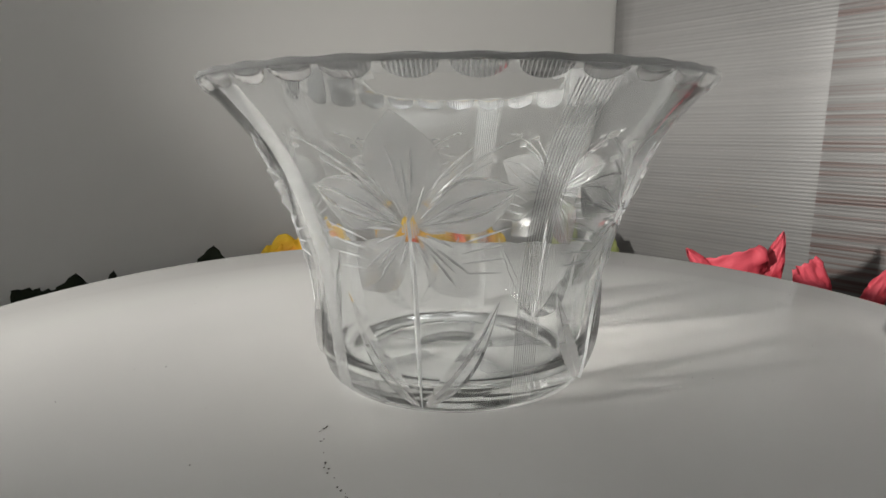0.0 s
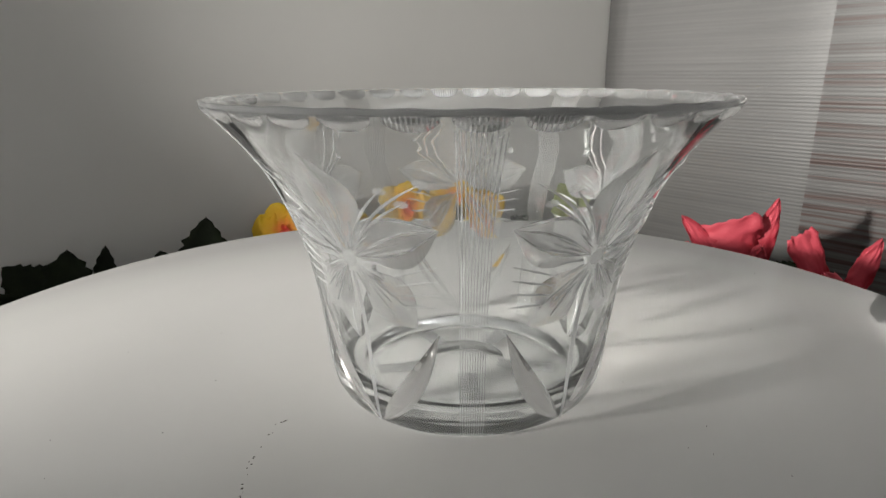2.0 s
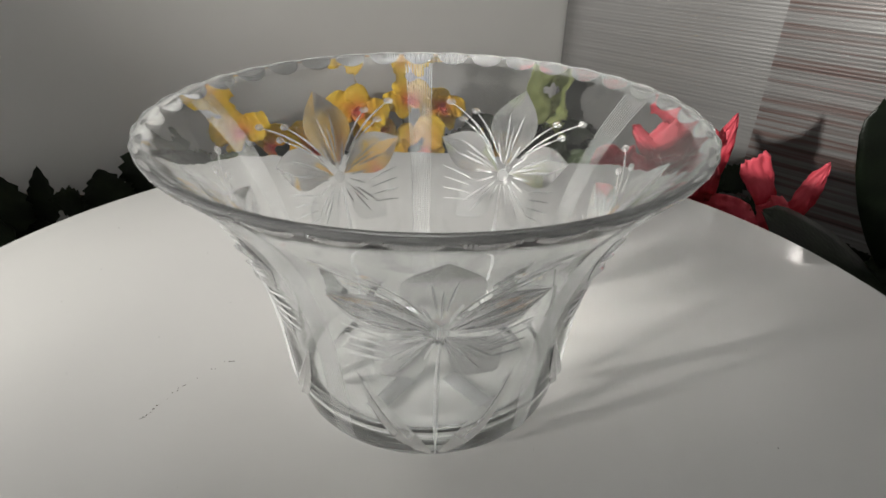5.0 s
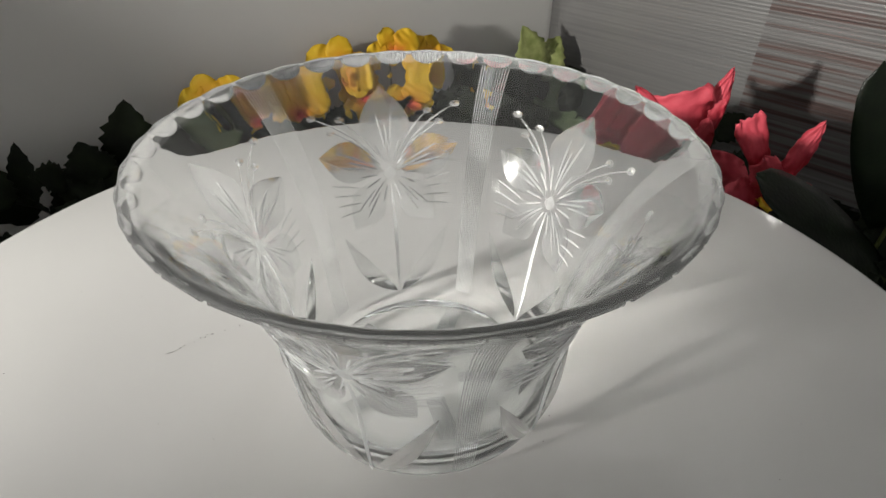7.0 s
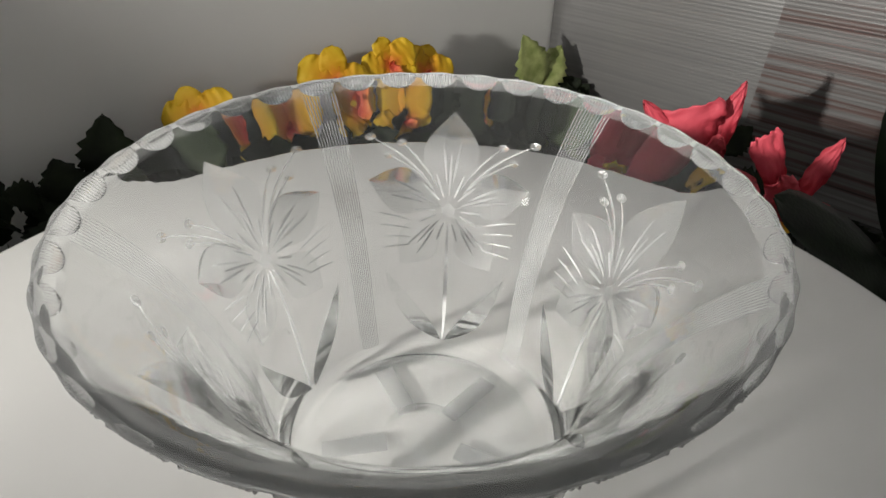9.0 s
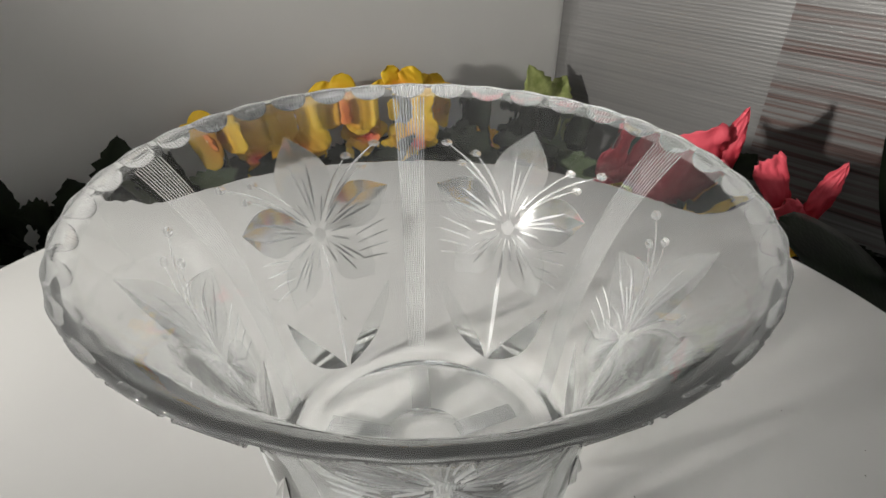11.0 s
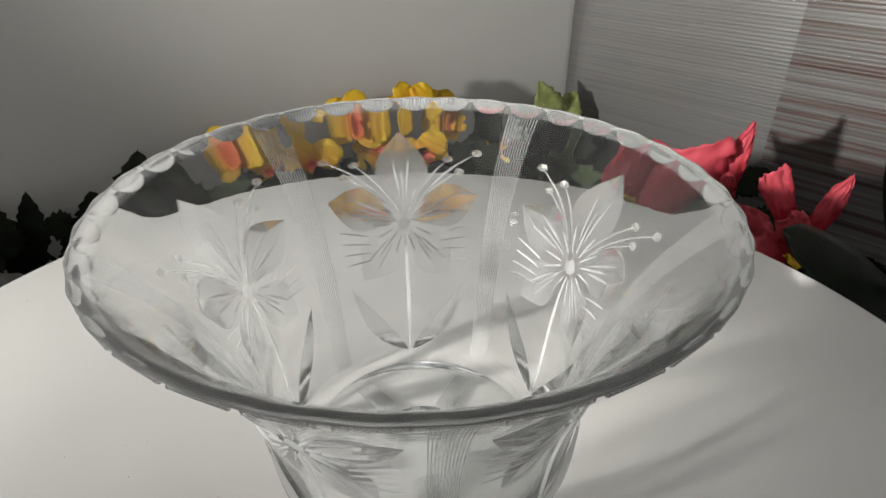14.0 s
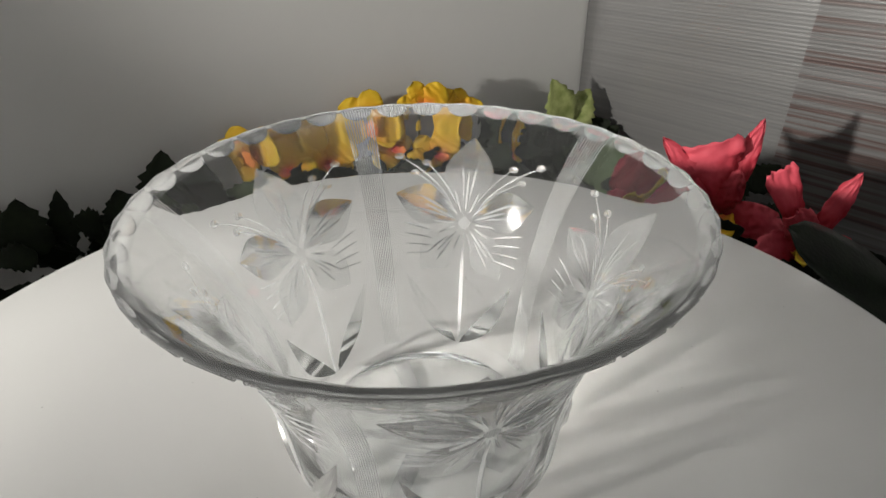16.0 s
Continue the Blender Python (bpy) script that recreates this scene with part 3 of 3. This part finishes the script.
def orchid(at, size, facing, roll, seed):
    """Yellow silk orchid on its own stalk: three sepals, two broad petals, an orange lip."""
    rnd = random.Random(seed)
    at, facing = Vector(at), Vector(facing).normalized()
    thing = tagged(new("silk_orchid"), "yellow silk orchid bloom with an orange lip on a stalk", "flower", "yellow orchids")
    right = facing.cross(Vector((0, 0, 1))).normalized()
    up = right.cross(facing).normalized()
    def way(deg):
        a = radians(deg + roll)
        return right * math.sin(a) + up * math.cos(a)
    foot = Vector((at.x - facing.x * 0.03, at.y - facing.y * 0.03, FLOOR_Z))
    part("stalk", stalk([foot, foot.lerp(at, 0.5) - facing * 0.02, at - facing * 0.012, at], 0.0022), M_STEM, thing)
    for deg, ln, wd in ((0, 1.0, 0.85), (128, 0.95, 0.66), (-128, 0.95, 0.66)):
        w = way(deg + rnd.uniform(-10, 10))
        part("sepal", blade(at - facing * 0.002, at + w * size * ln + facing * rnd.uniform(0.0, 0.3) * size, size * wd, facing, 0.03, 0.10, 0.06, seed=rnd.random(), curl=0.02, cols=8, rows=18, crinkle=0.0022), M_YELLOW, thing)
    for deg in (72, -72):
        w = way(deg + rnd.uniform(-10, 10))
        part("petal", blade(at, at + w * size * 1.1 + facing * rnd.uniform(0.1, 0.5) * size, size * 1.15, facing, 0.03, 0.18, 0.06, seed=rnd.random(), curl=0.02, cols=10, rows=20, crinkle=0.0022), M_YELLOW, thing)
    w = way(180)
    part("lip", blade(at + facing * 0.004, at + w * size * 0.42 + facing * size * 0.45, size * 0.42, facing, -0.15, 0.1, 0.10, seed=rnd.random()), M_ORANGE, thing, "orange lip")
    part("column", blade(at + facing * 0.003, at + facing * size * 0.3 + up * size * 0.14, size * 0.2, up, 0.3, 0.0, 0.0, shape="tongue", seed=1), M_ORANGE, thing, "orange column")
    return thing


FRONT = Vector((0.35, -0.85, 0.45))
for k, (x, y, z, size, roll, fx) in enumerate((
    (-0.235, 0.500, -0.068, 0.039, 25, -0.1), (-0.199, 0.535, -0.106, 0.035, -70, 0.1), (-0.156, 0.570, -0.112, 0.041, 10, 0.3),
    (-0.095, 0.625, -0.072, 0.045, -12, 0.2), (-0.071, 0.640, -0.116, 0.039, 60, 0.5), (-0.021, 0.675, -0.066, 0.039, 20, 0.4),
    (0.031, 0.710, -0.090, 0.043, -30, 0.5), (-0.003, 0.660, -0.138, 0.043, 40, 0.2), (0.121, 0.760, -0.173, 0.039, -20, 0.8),
)):
    orchid((x, y, z), size, FRONT + Vector((fx - 0.3, 0, 0)), roll, 20 + k)


def pink_orchid(name_label, centre, petals, lip, seed):
    """Pink silk bloom; petals as (tip, width, kind)."""
    c = Vector(centre)
    thing = tagged(new("silk_orchid"), name_label, "flower", "pink orchids")
    part("stalk", stalk([(c.x + 0.02, c.y + 0.03, FLOOR_Z), (c.x + 0.03, c.y + 0.03, c.z - 0.07), (c.x, c.y, c.z)], 0.003), M_STEM, thing)
    for k, (tip, width, shape, ruffle) in enumerate(petals):
        part("petal", blade(c, tip, width, (-0.25, -0.9, 0.35), 0.05, 0.03, ruffle, shape=shape, seed=seed + k, curl=0.08, cols=14, rows=30, crinkle=0.0055), M_PINK, thing)
    part("lip", blade(c, lip, 0.030, (-0.2, -0.7, 0.7), -0.2, 0.1, 0.12, seed=seed), M_YELLOW, thing, "orange-yellow lip")


pink_orchid("large pink silk orchid with ruffled upright petals", (0.352, 0.46, -0.135),
            [((0.322, 0.462, -0.046), 0.078, "fan", 0.05), ((0.350, 0.435, -0.072), 0.030, "tongue", 0.1), ((0.381, 0.470, -0.020), 0.026, "tongue", 0.10), ((0.270, 0.475, -0.043), 0.030, "tongue", 0.12),
             ((0.268, 0.45, -0.105), 0.060, "fan", 0.04), ((0.425, 0.44, -0.150), 0.045, "petal", 0.06)], (0.345, 0.425, -0.145), 3)
pink_orchid("pink silk orchid with curled narrow petals", (0.402, 0.36, -0.128),
            [((0.351, 0.362, -0.036), 0.036, "fan", 0.07), ((0.434, 0.360, -0.040), 0.024, "tongue", 0.08), ((0.372, 0.345, -0.075), 0.036, "petal", 0.08),
             ((0.340, 0.34, -0.125), 0.05, "petal", 0.06), ((0.455, 0.35, -0.13), 0.04, "petal", 0.06)], (0.385, 0.325, -0.122), 9)
pink_orchid("small pink silk orchid bud beside the leaves", (0.262, 0.49, -0.150),
            [((0.245, 0.50, -0.085), 0.045, "petal", 0.08), ((0.285, 0.49, -0.080), 0.036, "tongue", 0.1), ((0.225, 0.48, -0.125), 0.036, "petal", 0.08)], (0.255, 0.465, -0.120), 15)


def leafy_plant(label, foot, leaves, material, group, stem_to=None):
    """Silk plant: a stem and leaves as (base, tip, width, facing, teeth)."""
    thing = tagged(new("silk_leaf_plant"), label, "plant", group)
    f = Vector(foot)
    s = Vector(stem_to) if stem_to else f + Vector((0, 0, 0.1))
    part("stem", stalk([f, f.lerp(s, 0.5) + Vector((0.006, 0, 0)), s], 0.0025), M_STEM, thing)
    for k, (b, t, w, facing, teeth) in enumerate(leaves):
        part("leaf", blade(b, t, w, facing, 0.03, 0.06, 0.03, teeth, "leaf", seed=k + int(abs(foot[0]) * 1000), cols=4), material, thing)
    return thing


UPF = (0.2, -0.8, 0.5)
# pale serrated leaves near the corner
leafy_plant("pale green serrated silk leaves rising by the corner", (0.24, 0.87, FLOOR_Z),
            [((0.236, 0.865, -0.175), (0.203, 0.848, -0.074), 0.064, UPF, 1), ((0.240, 0.868, -0.170), (0.283, 0.90, -0.105), 0.055, UPF, 1),
             ((0.245, 0.86, -0.215), (0.300, 0.90, -0.180), 0.050, UPF, 1)], M_LEAF, "silk leaf plants", (0.238, 0.866, -0.172))
leafy_plant("grey-green rounded silk leaves in a low cluster", (0.26, 0.82, FLOOR_Z),
            [((0.25, 0.84, -0.245), (0.215, 0.82, -0.185), 0.05, UPF, 0), ((0.26, 0.84, -0.25), (0.275, 0.85, -0.195), 0.048, UPF, 0), ((0.27, 0.83, -0.26), (0.31, 0.80, -0.215), 0.05, UPF, 1),
             ((0.23, 0.82, -0.26), (0.185, 0.80, -0.235), 0.046, UPF, 0), ((0.29, 0.80, -0.26), (0.330, 0.74, -0.215), 0.05, UPF, 1)], M_GREY_LEAF, "silk leaf plants", (0.255, 0.83, -0.245))
leafy_plant("grey-green silk leaves below a yellow orchid", (-0.25, 0.47, FLOOR_Z),
            [((-0.275, 0.455, -0.135), (-0.215, 0.49, -0.098), 0.042, UPF, 1), ((-0.275, 0.46, -0.135), (-0.315, 0.43, -0.105), 0.036, UPF, 1)], M_GREY_LEAF, "silk leaf plants", (-0.272, 0.457, -0.135))


def ivy(label, s0, s1, top, count, seed, extra=(), off=(0.03, 0.13), size=(0.045, 0.072)):
    """Dark serrated leaves massed along the board from s0 to s1 metres off the corner."""
    rnd = random.Random(seed)
    leaves = list(extra)
    mid = CORNER + ALONG_BOARD * (s0 + s1) / 2 + BOARD_IN * 0.08
    for k in range(count):
        s, o = rnd.uniform(s0, s1), rnd.uniform(*off)
        p = CORNER + ALONG_BOARD * s + BOARD_IN * o
        z = rnd.uniform(FLOOR_Z + 0.03, top - 0.03)
        b = Vector((p.x, p.y, z))
        w = Vector((rnd.uniform(-1, 1), rnd.uniform(-0.8, 0.3), rnd.uniform(-0.3, 0.9))).normalized()
        ln = rnd.uniform(*size)
        t = b + w * ln
        t.z = min(t.z, top)
        inside = (t - CORNER).dot(BOARD_IN)
        if inside < 0.012:
            t += BOARD_IN * (0.012 - inside)
        leaves.append((b, t, ln * rnd.uniform(0.55, 0.8), (rnd.uniform(-0.3, 0.5), -0.8, rnd.uniform(0.2, 0.9)), 1))
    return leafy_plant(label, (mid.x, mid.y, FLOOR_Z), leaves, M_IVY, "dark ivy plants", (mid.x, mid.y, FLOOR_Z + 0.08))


ivy("dark green serrated silk ivy heaped by the board", 0.95, 1.30, -0.070, 66, 1,
    [((-0.425, 0.34, -0.115), (-0.425, 0.345, -0.050), 0.050, UPF, 1), ((-0.40, 0.36, -0.12), (-0.398, 0.369, -0.052), 0.026, UPF, 1)])
ivy("dark green serrated silk ivy with a pointed leaf", 0.76, 0.97, -0.078, 48, 2,
    [((-0.315, 0.425, -0.115), (-0.312, 0.438, -0.036), 0.052, UPF, 1), ((-0.345, 0.40, -0.115), (-0.355, 0.402, -0.068), 0.045, UPF, 1)])
ivy("dark silk ivy leaves under the yellow orchids", 0.50, 0.78, -0.100, 64, 3)
ivy("dark silk ivy leaves between orchid stalks", 0.28, 0.52, -0.122, 60, 4)
ivy("dark silk ivy leaves near the corner", 0.02, 0.30, -0.170, 56, 5)


def panel_ivy(label, x0, x1, y0, y1, top, count, seed):
    rnd = random.Random(seed)
    leaves = []
    for k in range(count):
        b = Vector((rnd.uniform(x0, x1), rnd.uniform(y0, y1), rnd.uniform(FLOOR_Z + 0.02, top - 0.03)))
        w = Vector((rnd.uniform(-1, 1), rnd.uniform(-0.8, 0.4), rnd.uniform(-0.3, 0.9))).normalized()
        ln = rnd.uniform(0.045, 0.075)
        t = b + w * ln
        t.z = min(t.z, top)
        leaves.append((b, t, ln * rnd.uniform(0.55, 0.8), (rnd.uniform(-0.5, 0.3), -0.8, rnd.uniform(0.2, 0.9)), 1))
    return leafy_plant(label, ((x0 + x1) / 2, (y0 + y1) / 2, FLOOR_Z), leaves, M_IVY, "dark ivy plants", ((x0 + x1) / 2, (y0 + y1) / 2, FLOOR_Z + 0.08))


panel_ivy("dark silk ivy under the large pink orchid", 0.24, 0.44, 0.42, 0.56, -0.12, 54, 7)
panel_ivy("dark silk ivy at the turntable's side", 0.36, 0.56, 0.20, 0.38, -0.115, 60, 8)
panel_ivy("dark silk ivy between panel and orchids", 0.30, 0.50, 0.55, 0.70, -0.17, 30, 9)


def broad_plant(label, foot, leaves):
    thing = tagged(new("broad_leaf_plant"), label, "plant", "broad leaf plants")
    f = Vector(foot)
    for k, (pts, w, facing) in enumerate(leaves):
        b, t = Vector(pts[0]), Vector(pts[1])
        part("stem", stalk([f, f.lerp(b, 0.6) + Vector((0.01, 0, 0)), b, b.lerp(t, 0.1)], 0.003), M_STEM, thing)
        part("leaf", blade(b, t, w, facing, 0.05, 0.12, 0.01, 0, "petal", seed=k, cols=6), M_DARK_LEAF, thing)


broad_plant("broad near-black leaves arching beside the pink orchid", (0.46, 0.24, FLOOR_Z),
            [(((0.478, 0.25, -0.165), (0.344, 0.285, -0.051)), 0.078, (0.3, -0.5, 0.8)),
             (((0.455, 0.26, -0.20), (0.385, 0.28, -0.135)), 0.06, (0.2, -0.8, 0.6))])
broad_plant("tall broad dark green leaf standing by the panel", (0.47, 0.30, FLOOR_Z),
            [(((0.478, 0.275, -0.115), (0.405, 0.27, 0.045)), 0.064, (-0.3, -0.9, 0.2))])

# ---- desk lamp that lights the scene ----
lamp = tagged(new("desk_lamp"), "black metal desk lamp aimed at the bowl", "lamp")
L = Vector(LAMP_AT)
aim = (Vector(LAMP_AIM) - L).normalized()
back = L - aim * 0.05
part("base", lathe([(0.09, 0.0), (0.09, 0.012), (0.08, 0.02), (0.001, 0.022)], 48), M_METAL, lamp).location = (back.x - 0.1, back.y - 0.05, FLOOR_Z - 0.004)
part("arm", tube(bmesh.new(), [(back.x - 0.1, back.y - 0.05, FLOOR_Z + 0.02), (back.x - 0.12, back.y - 0.06, 0.5), (back.x - 0.04, back.y - 0.02, back.z + 0.03), back], 0.008, 10), M_METAL, lamp)
shade = part("shade", lathe([(0.02, 0.0), (0.03, 0.01), (0.055, -0.075), (0.053, -0.075), (0.028, 0.006), (0.018, -0.002)], 40, cap=False), M_METAL, lamp)
shade.matrix_basis = Matrix.Translation(back) @ aim.to_track_quat("-Z", "Y").to_matrix().to_4x4()
# unseen housing and hanger, made up to hold the added uplight
uplight_box = tagged(new("uplight_box"), "square white housing of the added uplight", "lamp")
bm = box(bmesh.new(), (-0.01, 0.09, 1.60), (0.91, 1.01, 1.64))
part("housing", bm, M_CEIL, uplight_box, smooth=False)
part("hanger", tube(bmesh.new(), [(0.45, 0.55, 1.63), (0.45, 0.55, 2.0)], 0.02, 12), M_CEIL, uplight_box)


def motions():
    """The turntable carries the bowl slowly clockwise, seen from above."""
    rows = [(0.0, -98.0), (2.0, -74.0), (4.2, -48.3), (6.3, -21.5), (7.0, -12.5), (8.0, -0.3), (9.0, 11.6), (11.3, 36.4), (12.5, 49.0), (13.5, 60.0), (14.5, 71.5), (16.0, 88.3)]
    walk(bowl, [(t, pose(0, 0, 0, 0, 0, -a)) for t, a in rows])
    walk(turntable, [(t, pose(-0.008, 0.0094, 0, 0, 0, -a - 98.0)) for t, a in rows])


motions()
